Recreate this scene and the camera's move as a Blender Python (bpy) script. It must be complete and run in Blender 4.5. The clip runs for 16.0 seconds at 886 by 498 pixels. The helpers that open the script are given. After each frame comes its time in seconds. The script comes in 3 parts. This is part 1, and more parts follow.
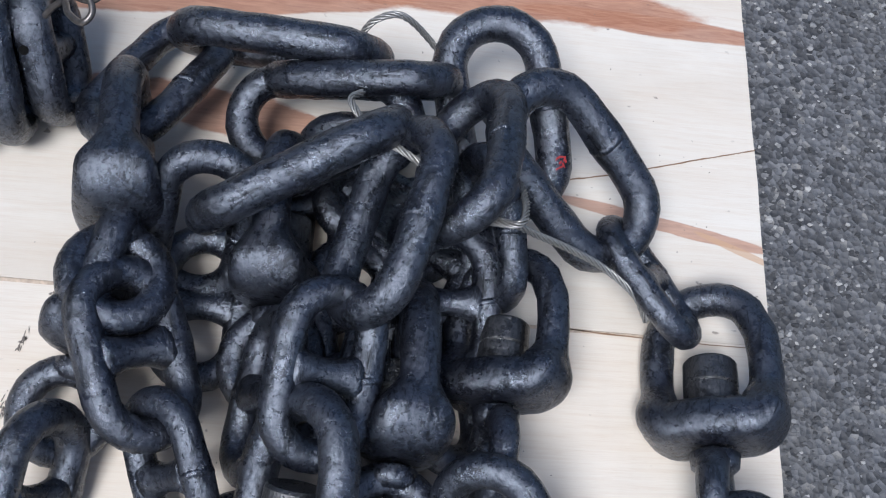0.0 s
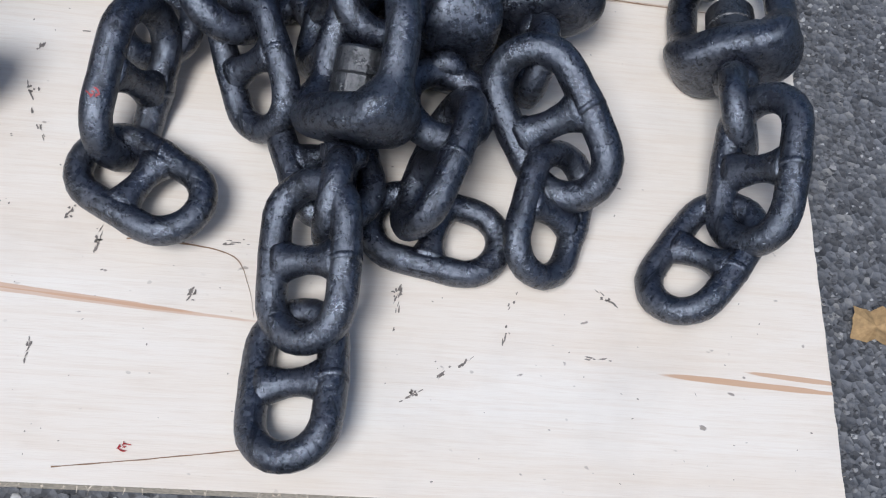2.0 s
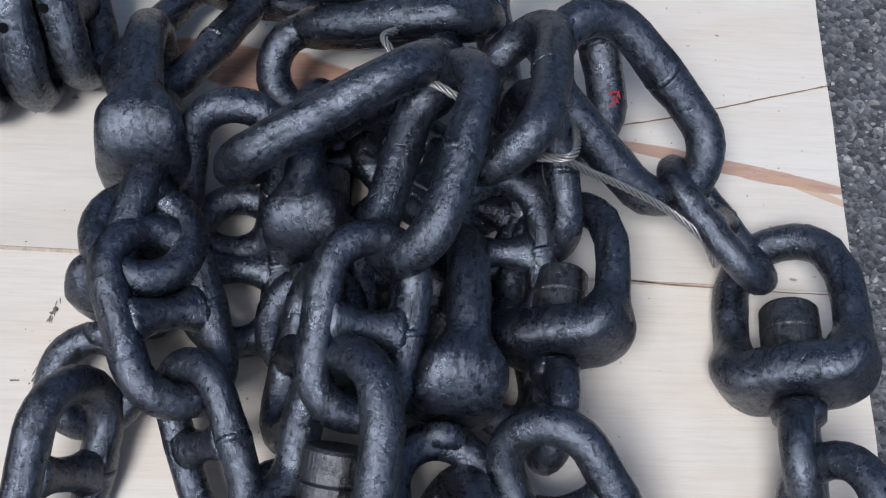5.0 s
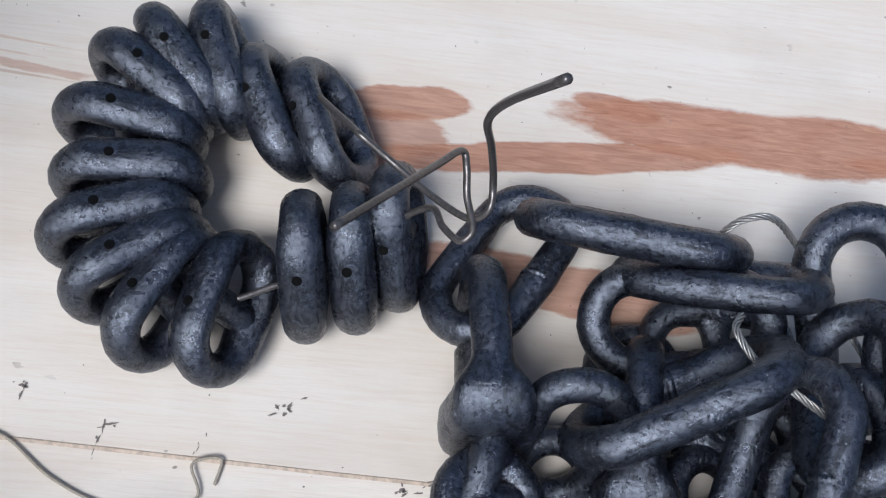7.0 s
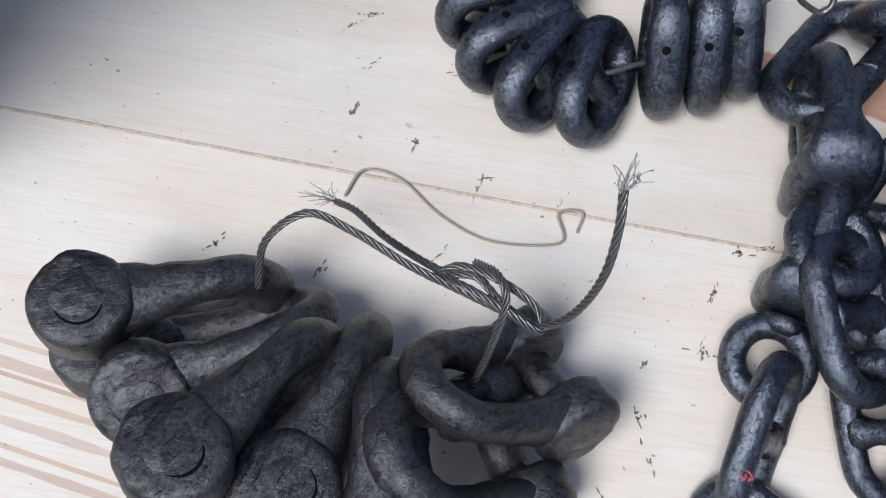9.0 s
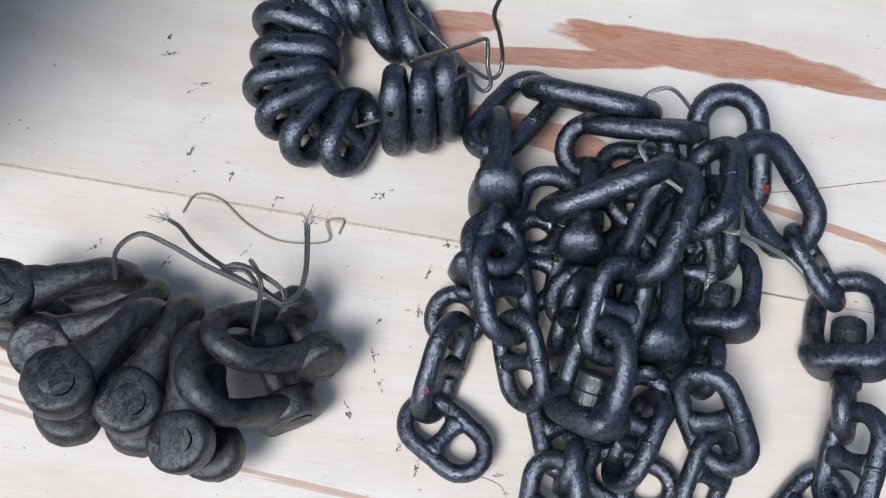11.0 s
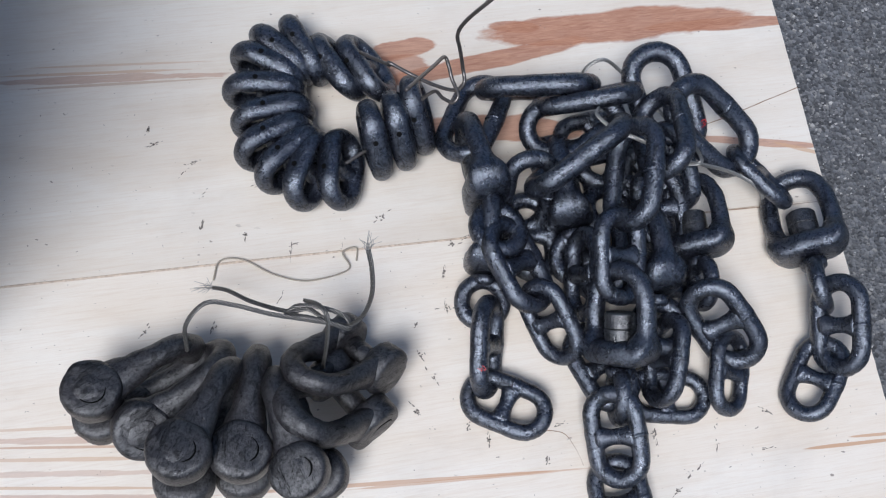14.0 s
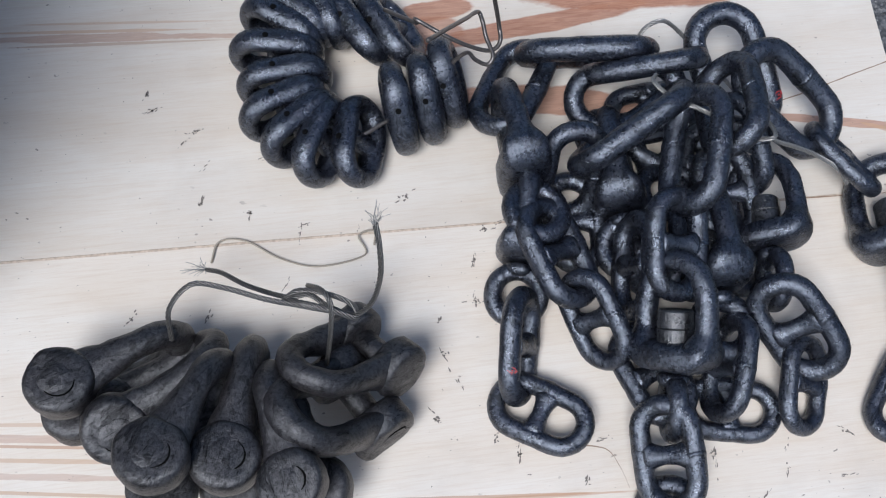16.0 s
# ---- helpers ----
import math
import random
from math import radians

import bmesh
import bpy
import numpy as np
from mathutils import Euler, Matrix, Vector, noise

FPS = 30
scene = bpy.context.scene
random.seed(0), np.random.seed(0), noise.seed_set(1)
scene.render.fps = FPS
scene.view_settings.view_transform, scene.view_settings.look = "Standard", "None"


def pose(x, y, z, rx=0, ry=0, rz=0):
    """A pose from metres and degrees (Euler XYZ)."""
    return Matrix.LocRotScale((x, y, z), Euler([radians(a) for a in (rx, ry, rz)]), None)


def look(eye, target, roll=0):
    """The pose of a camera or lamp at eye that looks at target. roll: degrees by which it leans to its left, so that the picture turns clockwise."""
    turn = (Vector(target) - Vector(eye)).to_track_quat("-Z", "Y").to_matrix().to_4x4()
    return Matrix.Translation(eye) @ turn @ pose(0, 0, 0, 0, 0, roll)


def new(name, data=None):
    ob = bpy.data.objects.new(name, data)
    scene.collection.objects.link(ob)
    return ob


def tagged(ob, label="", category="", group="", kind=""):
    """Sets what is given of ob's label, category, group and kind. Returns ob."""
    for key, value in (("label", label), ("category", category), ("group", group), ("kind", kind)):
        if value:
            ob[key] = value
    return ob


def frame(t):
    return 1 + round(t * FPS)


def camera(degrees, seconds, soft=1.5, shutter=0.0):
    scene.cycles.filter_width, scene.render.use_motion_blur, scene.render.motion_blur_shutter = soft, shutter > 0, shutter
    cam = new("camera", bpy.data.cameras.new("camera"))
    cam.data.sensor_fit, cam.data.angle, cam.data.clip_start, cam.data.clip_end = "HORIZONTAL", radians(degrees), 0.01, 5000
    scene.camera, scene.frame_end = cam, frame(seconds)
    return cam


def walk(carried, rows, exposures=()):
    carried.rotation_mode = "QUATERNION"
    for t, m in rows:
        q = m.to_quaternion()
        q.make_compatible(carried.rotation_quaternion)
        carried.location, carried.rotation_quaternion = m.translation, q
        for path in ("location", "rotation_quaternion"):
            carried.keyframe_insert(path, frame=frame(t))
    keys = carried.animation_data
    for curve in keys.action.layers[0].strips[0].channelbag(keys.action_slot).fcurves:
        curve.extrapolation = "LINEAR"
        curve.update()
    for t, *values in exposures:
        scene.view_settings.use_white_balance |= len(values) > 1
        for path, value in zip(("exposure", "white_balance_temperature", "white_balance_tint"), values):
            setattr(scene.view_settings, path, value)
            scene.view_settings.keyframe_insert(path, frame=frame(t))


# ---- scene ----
cam = camera(43.14, 16.0, soft=1.15)

PATH = [
    (0, (-0.0453, 0.0125, 0.7007), (0.0749, 0.3445, -0.0172), 22.49),
    (0.5, (-0.0505, -0.0651, 0.6834), (0.0550, 0.2821, -0.0296), 20.51),
    (1, (-0.0527, -0.1493, 0.6737), (0.0475, 0.2043, -0.0368), 19.31),
    (1.5, (-0.0480, -0.2056, 0.6724), (0.0465, 0.1419, -0.0420), 18.72),
    (2, (-0.0503, -0.2832, 0.6508), (0.0470, 0.0848, -0.0529), 17.32),
    (2.5, (-0.0490, -0.2950, 0.6488), (0.0473, 0.0401, -0.0712), 17.36),
    (3, (-0.0484, -0.2822, 0.6360), (0.0467, 0.0625, -0.0796), 15.01),
    (3.5, (-0.0368, -0.2433, 0.6137), (0.0588, 0.1183, -0.0935), 13.70),
    (4, (-0.0150, -0.1831, 0.6105), (0.0644, 0.2047, -0.0847), 10.63),
    (6.3, (-0.0839, 0.1688, 0.6907), (-0.0251, 0.4393, -0.0599), 16.57),
    (6.5, (-0.1157, 0.1740, 0.6908), (-0.0569, 0.4514, -0.0573), 16.62),
    (7, (-0.2427, 0.1883, 0.7145), (-0.1611, 0.4612, -0.0331), 21.78),
    (7.5, (-0.3026, 0.1765, 0.7514), (-0.2574, 0.4577, 0.0038), 15.26),
    (8, (-0.3499, 0.0953, 0.7459), (-0.3171, 0.3878, 0.0020), 13.69),
    (8.5, (-0.3756, 0.0040, 0.7268), (-0.3615, 0.3054, -0.0142), 11.01),
    (9, (-0.3808, -0.0357, 0.7348), (-0.3878, 0.2545, -0.0107), 8.12),
    (9.5, (-0.3490, -0.0696, 0.7925), (-0.3571, 0.1977, 0.0386), 8.52),
    (10, (-0.2726, -0.0807, 0.9123), (-0.2697, 0.1731, 0.1536), 10.60),
    (10.2, (-0.2487, -0.0886, 0.9495), (-0.2428, 0.1669, 0.1914), 11.13),
    (12.3, (-0.2022, -0.1384, 1.3470), (-0.1352, 0.1196, 0.5927), 16.45),
    (12.5, (-0.2232, -0.1493, 1.3423), (-0.1452, 0.1147, 0.5911), 17.11),
    (13, (-0.2985, -0.1583, 1.3071), (-0.1946, 0.1096, 0.5605), 18.23),
    (13.5, (-0.3650, -0.1658, 1.2695), (-0.2434, 0.1056, 0.5269), 17.79),
    (14, (-0.4042, -0.1729, 1.2442), (-0.2771, 0.0971, 0.5019), 16.20),
    (14.5, (-0.4206, -0.1726, 1.1803), (-0.2954, 0.0984, 0.4381), 13.74),
    (15, (-0.4402, -0.1624, 1.1303), (-0.3131, 0.1074, 0.3880), 13.11),
    (15.5, (-0.4241, -0.1401, 1.0950), (-0.3122, 0.1309, 0.3506), 12.03),
    (16, (-0.3477, -0.1532, 1.0802), (-0.2637, 0.1352, 0.3387), 9.14),
]
walk(cam, [(t, look(eye, target, roll)) for t, eye, target, roll in PATH], [(t, s, 5880, 11) for t, s in ((0, 0.02), (1.5, -0.08), (2.5, -0.18), (4, -0.2), (6.5, -0.13), (9, -0.1), (12.5, -0.13), (15, -0.19), (16, -0.2))])

# ---- light ----
world = bpy.data.worlds.new("sky")
scene.world = world
world.use_nodes = True
wn = world.node_tree
sky = wn.nodes.new("ShaderNodeTexSky")
sky.sky_type = "NISHITA"
sky.sun_disc = False
sky.sun_elevation = radians(58)
sky.sun_rotation = radians(215)
sky.dust_density = 2.5
sky.air_density = 1.1
wn.links.new(sky.outputs["Color"], wn.nodes["Background"].inputs["Color"])
wn.nodes["Background"].inputs["Strength"].default_value = 0.10
sun = new("sun", bpy.data.lights.new("sun", "SUN"))
sun.data.energy = 3.5
sun.data.angle = radians(22)
sun.data.color = (1.0, 0.985, 0.965)
sun.matrix_world = look((-0.9, -1.3, 2.6), (0, 0, 0))


# ---- materials ----
class Nodes:
    """A short way to write node materials."""

    def __init__(self, name):
        self.mat = bpy.data.materials.new(name)
        self.mat.use_nodes = True
        self.tree = self.mat.node_tree
        self.bsdf = self.tree.nodes["Principled BSDF"]

    def put(self, kind, **values):
        n = self.tree.nodes.new(kind)
        for key, value in values.items():
            setattr(n, key, value)
        return n

    def join(self, a, b):
        self.tree.links.new(a, b)

    def coords(self, scale=(1, 1, 1), loc=(0, 0, 0), rot=(0, 0, 0), world_space=False):
        tc = self.put("ShaderNodeNewGeometry").outputs["Position"] if world_space else self.put("ShaderNodeTexCoord").outputs["Object"]
        m = self.put("ShaderNodeMapping")
        m.vector_type = "POINT"
        m.inputs["Scale"].default_value = scale
        m.inputs["Location"].default_value = loc
        m.inputs["Rotation"].default_value = rot
        self.join(tc, m.inputs["Vector"])
        return m.outputs["Vector"]

    def noise(self, vec, scale, detail=4.0, rough=0.55, warp=0.0):
        n = self.put("ShaderNodeTexNoise")
        n.inputs["Scale"].default_value, n.inputs["Detail"].default_value = scale, detail
        n.inputs["Roughness"].default_value, n.inputs["Distortion"].default_value = rough, warp
        self.join(vec, n.inputs["Vector"])
        return n.outputs["Fac"]

    def ramp(self, fac, *stops):
        r = self.put("ShaderNodeValToRGB")
        el = r.color_ramp.elements
        while len(el) < len(stops):
            el.new(0.5)
        for e, (p, c) in zip(el, stops):
            e.position = p
            e.color = (c, c, c, 1) if isinstance(c, (int, float)) else (*c, 1)
        self.join(fac, r.inputs["Fac"])
        return r.outputs["Color"]

    def mix(self, fac, a, b, blend="MIX"):
        m = self.put("ShaderNodeMix", data_type="RGBA", blend_type=blend)
        for value, socket in ((fac, m.inputs[0]), (a, m.inputs[6]), (b, m.inputs[7])):
            if hasattr(value, "is_linked"):
                self.join(value, socket)
            elif isinstance(value, (int, float)):
                socket.default_value = value
            else:
                socket.default_value = (*value, 1)
        return m.outputs[2]

    def math(self, op, a, b=0.0, clamp=False):
        m = self.put("ShaderNodeMath", operation=op, use_clamp=clamp)
        for value, socket in ((a, m.inputs[0]), (b, m.inputs[1])):
            if hasattr(value, "is_linked"):
                self.join(value, socket)
            else:
                socket.default_value = value
        return m.outputs[0]

    def bump(self, height, strength, distance, under=None):
        b = self.put("ShaderNodeBump")
        b.inputs["Strength"].default_value, b.inputs["Distance"].default_value = strength, distance
        self.join(height, b.inputs["Height"])
        if under is not None:
            self.join(under, b.inputs["Normal"])
        return b.outputs["Normal"]

    def done(self, colour=None, rough=None, normal=None, metal=0.0, spec=None, coat=0.0):
        for value, key in ((colour, "Base Color"), (rough, "Roughness"), (normal, "Normal")):
            if value is None:
                continue
            if hasattr(value, "is_linked"):
                self.join(value, self.bsdf.inputs[key])
            elif isinstance(value, (int, float)):
                self.bsdf.inputs[key].default_value = value
            else:
                self.bsdf.inputs[key].default_value = (*value, 1)
        self.bsdf.inputs["Metallic"].default_value = metal
        if spec is not None:
            self.bsdf.inputs["Specular IOR Level"].default_value = spec
        self.bsdf.inputs["Coat Weight"].default_value = coat
        return self.mat


def painted_steel(name, base, worn, rough_lo, rough_hi, spec, tint=(1, 1, 1), index=1.75):
    """Bitumen-painted forged steel: a grainy coat with glossy film, dull rubbed patches, pits and flaked streaks."""
    n = Nodes(name)
    v = n.coords(world_space=True)
    blotch = n.noise(v, 34, 5, 0.65, 0.5)
    mid = n.noise(v, 300, 5, 0.7, 0.3)
    fine = n.noise(v, 1100, 3, 0.7)
    streak = n.noise(n.coords((1, 0.20, 1)), 230, 5, 0.7, 1.0)
    flake = n.noise(n.coords((1, 0.45, 1)), 95, 6, 0.72, 0.8)
    runs = n.noise(v, 80, 4, 0.6, 0.5)
    colour = n.mix(n.ramp(blotch, (0.40, 0.0), (0.68, 1.0)), base, worn)
    colour = n.mix(n.ramp(mid, (0.54, 0.0), (0.74, 0.5)), colour, tuple(min(1, c * 1.7) for c in worn))
    dark = n.math("MULTIPLY", n.ramp(flake, (0.54, 0.0), (0.60, 1.0)), n.ramp(mid, (0.40, 0.35), (0.56, 1.0)))
    colour = n.mix(dark, colour, (0.0022, 0.0022, 0.0026))
    colour = n.mix(n.ramp(streak, (0.60, 0.0), (0.68, 0.85)), colour, (0.0025, 0.0025, 0.003))
    rough = n.ramp(n.math("ADD", n.math("MULTIPLY", runs, 0.55), n.math("MULTIPLY", mid, 0.45)), (0.36, rough_lo), (0.62, rough_hi))
    b = n.bump(runs, 0.35, 0.0016)
    b = n.bump(flake, 0.45, 0.0012, b)
    b = n.bump(streak, 0.5, 0.0009, b)
    b = n.bump(mid, 0.75, 0.0010, b)
    b = n.bump(fine, 0.5, 0.0004, b)
    gloss = n.math("MULTIPLY", n.ramp(mid, (0.36, 0.45), (0.56, 1.0)), n.ramp(streak, (0.57, 1.0), (0.68, 0.2)))
    gloss = n.math("MULTIPLY", gloss, n.ramp(dark, (0.0, 1.0), (1.0, 0.38)))
    gloss = n.math("MULTIPLY", gloss, n.ramp(blotch, (0.36, 1.0), (0.62, 0.78)))
    n.join(n.math("MULTIPLY", gloss, spec), n.bsdf.inputs["Specular IOR Level"])
    n.bsdf.inputs["IOR"].default_value = index
    n.bsdf.inputs["Specular Tint"].default_value = (*tint, 1)
    return n.done(colour, rough, b, 0.0)


STEEL = painted_steel("black_painted_steel", (0.0022, 0.0026, 0.0046), (0.0105, 0.0115, 0.0175), 0.20, 0.38, 1.0, (0.80, 0.87, 1.0), 1.90)
MATT = painted_steel("dull_black_steel", (0.0055, 0.0050, 0.0060), (0.0185, 0.0165, 0.0185), 0.34, 0.52, 0.85)
PIN = painted_steel("machined_black_pin", (0.010, 0.011, 0.013), (0.022, 0.023, 0.026), 0.22, 0.40, 0.9)


def plain(name, colour, rough, metal=0.0, grain=300.0, depth=0.4):
    n = Nodes(name)
    v = n.coords(world_space=True)
    f = n.noise(v, grain, 3)
    c = n.mix(n.ramp(f, (0.35, 0.0), (0.7, 1.0)), tuple(k * 0.65 for k in colour), colour)
    return n.done(c, rough, n.bump(f, depth, 0.0005), metal)


HOLE = plain("bare_dark_hole", (0.006, 0.006, 0.006), 0.7)
HOLE.node_tree.nodes["Principled BSDF"].inputs["Specular IOR Level"].default_value = 0.04
ROPE = plain("galvanised_wire_rope", (0.40, 0.39, 0.37), 0.35, 0.6, 700)
ROPE_DARK = plain("tarnished_wire_rope", (0.19, 0.183, 0.172), 0.34, 0.6, 700)
IRON = plain("annealed_iron_wire", (0.17, 0.155, 0.145), 0.35, 0.7, 400)
RED = plain("red_marker_paint", (0.42, 0.03, 0.03), 0.6, 0.0, 900)
SCUFF = plain("black_paint_scuff", (0.21, 0.18, 0.155), 0.7, 0.0, 600)
THREAD = plain("dry_wood_sliver", (0.42, 0.37, 0.29), 0.8, 0.0, 900)
LEAF = plain("dry_brown_leaf", (0.42, 0.27, 0.12), 0.75, 0.0, 250)
EDGE = plain("raw_plywood_edge", (0.58, 0.50, 0.39), 0.85, 0.0, 350)
GLUE = plain("tan_glue_line", (0.66, 0.53, 0.41), 0.8, 0.0, 250)


def plywood(name, dull, pale):
    """Pale face veneer with long grain, rose-brown heart streaks and grime."""
    n = Nodes(name)
    v = n.coords(world_space=True)
    grain = n.noise(n.coords((3, 60, 1), world_space=True), 6, 6, 0.62, 0.5)
    fine = n.noise(n.coords((12, 420, 1), world_space=True), 4, 4, 0.6)
    broad = n.noise(n.coords((1.2, 7, 1), world_space=True), 2.2, 3, 0.5, 0.8)
    colour = n.mix(n.ramp(broad, (0.30, 0.0), (0.70, 1.0)), dull, pale)
    colour = n.mix(n.math("MULTIPLY", n.ramp(grain, (0.45, 0.0), (0.75, 1.0)), 0.28), colour, (0.55, 0.40, 0.27))
    colour = n.mix(n.math("MULTIPLY", n.ramp(fine, (0.5, 0.0), (0.8, 1.0)), 0.26), colour, (0.48, 0.37, 0.27))
    wob = n.put("ShaderNodeTexNoise")
    wob.inputs["Scale"].default_value, wob.inputs["Detail"].default_value, wob.inputs["Roughness"].default_value = 11, 6, 0.62
    n.join(n.coords((1, 2.2, 1), world_space=True), wob.inputs["Vector"])
    red = n.mix(n.ramp(n.noise(n.coords((10, 90, 1), world_space=True), 3, 5, 0.65, 1.0), (0.3, 0.0), (0.75, 1.0)), (0.29, 0.115, 0.065), (0.50, 0.265, 0.165))

    def streak(x, y, length, width, turn, tint, strength, ragged=0.5):
        """One long lens-shaped streak of heartwood, centred at x, y."""
        nonlocal colour
        sub = n.put("ShaderNodeVectorMath", operation="SUBTRACT")
        n.join(n.put("ShaderNodeNewGeometry").outputs["Position"], sub.inputs[0])
        sub.inputs[1].default_value = (x, y, 0)
        m = n.put("ShaderNodeMapping")
        m.inputs["Rotation"].default_value = (0, 0, -radians(turn))
        n.join(sub.outputs[0], m.inputs["Vector"])
        s = n.put("ShaderNodeVectorMath", operation="DIVIDE")
        n.join(m.outputs[0], s.inputs[0])
        s.inputs[1].default_value = (length, width, 100.0)
        ln = n.put("ShaderNodeVectorMath", operation="LENGTH")
        n.join(s.outputs[0], ln.inputs[0])
        w = n.math("MULTIPLY", n.math("SUBTRACT", wob.outputs["Fac"], 0.5), ragged * 4)
        d = n.math("ADD", ln.outputs["Value"], w)
        mask = n.ramp(d, (0.86, 1.0), (1.0, 0.0))
        colour = n.mix(n.math("MULTIPLY", mask, strength), colour, tint)

    amber = (0.52, 0.33, 0.20)
    streak(0.085, 0.5605, 0.20, 0.026, -0.5, red, 0.92, 0.22)
    streak(0.25, 0.546, 0.13, 0.010, -2.5, red, 0.9, 0.2)
    streak(-0.09, 0.527, 0.16, 0.0135, 7, red, 0.9, 0.25)
    streak(-0.195, 0.557, 0.055, 0.014, 6, red, 0.85, 0.35)
    streak(-0.21, 0.530, 0.05, 0.020, 3, red, 0.75, 0.4)
    streak(-0.044, 0.573, 0.036, 0.0095, -8, red, 0.85, 0.2)
    streak(-0.08, 0.429, 0.11, 0.019, -9, red, 0.85, 0.35)
    streak(0.235, 0.370, 0.085, 0.006, -11, red, 0.75, 0.3)
    streak(0.295, 0.352, 0.04, 0.003, -22, amber, 0.7, 0.2)
    streak(-0.56, 0.557, 0.14, 0.0055, -4, red, 0.5, 0.5)
    streak(-0.57, 0.566, 0.13, 0.0022, -4, amber, 0.6, 0.3)
    streak(-0.55, 0.575, 0.12, 0.0018, -4, amber, 0.5, 0.3)
    streak(-0.55, 0.548, 0.11, 0.0020, -3, (0.40, 0.26, 0.17), 0.55, 0.3)
    streak(-0.64, 0.131, 0.11, 0.0020, -6, amber, 0.5, 0.35)
    streak(-0.64, 0.117, 0.12, 0.0040, -8, red, 0.42, 0.45)
    streak(-0.63, 0.108, 0.10, 0.0016, -8, (0.42, 0.22, 0.12), 0.6, 0.25)
    streak(-0.64, 0.096, 0.12, 0.0022, -8, amber, 0.55, 0.4)
    streak(-0.63, 0.079, 0.12, 0.0036, -8, red, 0.36, 0.5)
    streak(-0.64, 0.065, 0.12, 0.0020, -9, amber, 0.65, 0.3)
    streak(-0.62, 0.052, 0.13, 0.0035, -9, red, 0.45, 0.4)
    streak(-0.30, 0.016, 0.20, 0.0024, -5, (0.50, 0.29, 0.17), 0.7, 0.25)
    streak(-0.21, 0.006, 0.14, 0.0020, -4, (0.50, 0.29, 0.17), 0.6, 0.25)
    streak(0.245, -0.0255, 0.065, 0.0026, -3, (0.48, 0.27, 0.14), 0.8, 0.2)
    streak(0.275, -0.0195, 0.04, 0.0022, -4, (0.48, 0.27, 0.14), 0.75, 0.2)
    grime = n.noise(v, 9, 5, 0.6)
    colour = n.mix(n.math("MULTIPLY", n.ramp(grime, (0.5, 0.0), (0.8, 1.0)), 0.22), colour, (0.36, 0.32, 0.28))
    specks = n.noise(n.coords((1, 1.4, 1), world_space=True), 95, 2, 0.5)
    gate = n.noise(v, 13, 2, 0.5)
    sm = n.math("MULTIPLY", n.ramp(specks, (0.705, 0.0), (0.74, 1.0)), n.ramp(gate, (0.48, 0.0), (0.6, 1.0)))
    colour = n.mix(n.math("MULTIPLY", sm, 0.75), colour, (0.16, 0.13, 0.11))
    b = n.bump(grain, 0.12, 0.001)
    b = n.bump(fine, 0.2, 0.0004, b)
    return n.done(colour, n.ramp(grain, (0.3, 0.55), (0.7, 0.72)), b, 0.0, 0.35)


PLY = plywood("plywood_face", (0.70, 0.615, 0.51), (0.76, 0.71, 0.63))
PLY_UPPER = plywood("plywood_face_upper", (0.64, 0.57, 0.48), (0.71, 0.665, 0.59))


def asphalt():
    n = Nodes("asphalt")
    v = n.coords(world_space=True)
    vor = n.put("ShaderNodeTexVoronoi")
    vor.inputs["Scale"].default_value = 190
    n.join(v, vor.inputs["Vector"])
    big = n.put("ShaderNodeTexVoronoi")
    big.inputs["Scale"].default_value = 85
    n.join(v, big.inputs["Vector"])
    sep = n.put("ShaderNodeSeparateColor")
    n.join(vor.outputs["Color"], sep.inputs["Color"])
    cell = sep.outputs[0]
    mott = n.noise(v, 7, 4, 0.6)
    fine = n.noise(v, 500, 4, 0.7)
    colour = n.mix(n.ramp(cell, (0.0, 0.0), (1.0, 1.0)), (0.040, 0.041, 0.045), (0.205, 0.208, 0.218))
    colour = n.mix(n.ramp(cell, (0.90, 0.0), (0.97, 0.85)), colour, (0.30, 0.29, 0.27))
    colour = n.mix(n.math("MULTIPLY", n.ramp(mott, (0.4, 0.0), (0.7, 1.0)), 0.4), colour, (0.155, 0.153, 0.15))
    colour = n.mix(n.math("MULTIPLY", fine, 0.5), colour, (0.06, 0.06, 0.06))
    b = n.bump(big.outputs["Distance"], 0.4, 0.004)
    b = n.bump(vor.outputs["Distance"], 0.8, 0.004, b)
    b = n.bump(fine, 0.5, 0.001, b)
    return n.done(colour, 0.8, b, 0.0, 0.4)


ASPHALT = asphalt()


def stone_mat():
    n = Nodes("asphalt_stone")
    g = n.put("ShaderNodeNewGeometry").outputs["Random Per Island"]
    f = n.noise(n.coords(world_space=True), 700, 3)
    c = n.ramp(g, (0.0, (0.034, 0.035, 0.038)), (0.55, (0.115, 0.117, 0.123)), (0.88, (0.24, 0.238, 0.24)), (0.98, (0.5, 0.49, 0.47)))
    c = n.mix(n.math("MULTIPLY", f, 0.5), c, (0.06, 0.06, 0.06))
    return n.done(c, 0.75, n.bump(f, 0.6, 0.0006), 0.0, 0.4)


STONE = stone_mat()


# ---- builders ----
def part(name, bm, material, parent=None, label="", smooth=True):
    me = bpy.data.meshes.new(name)
    bmesh.ops.recalc_face_normals(bm, faces=bm.faces[:])
    bm.to_mesh(me)
    bm.free()
    if smooth:
        me.polygons.foreach_set("use_smooth", [True] * len(me.polygons))
    me.materials.append(material)
    ob = new(name, me)
    if parent is not None:
        ob.parent = parent
    return tagged(ob, label)


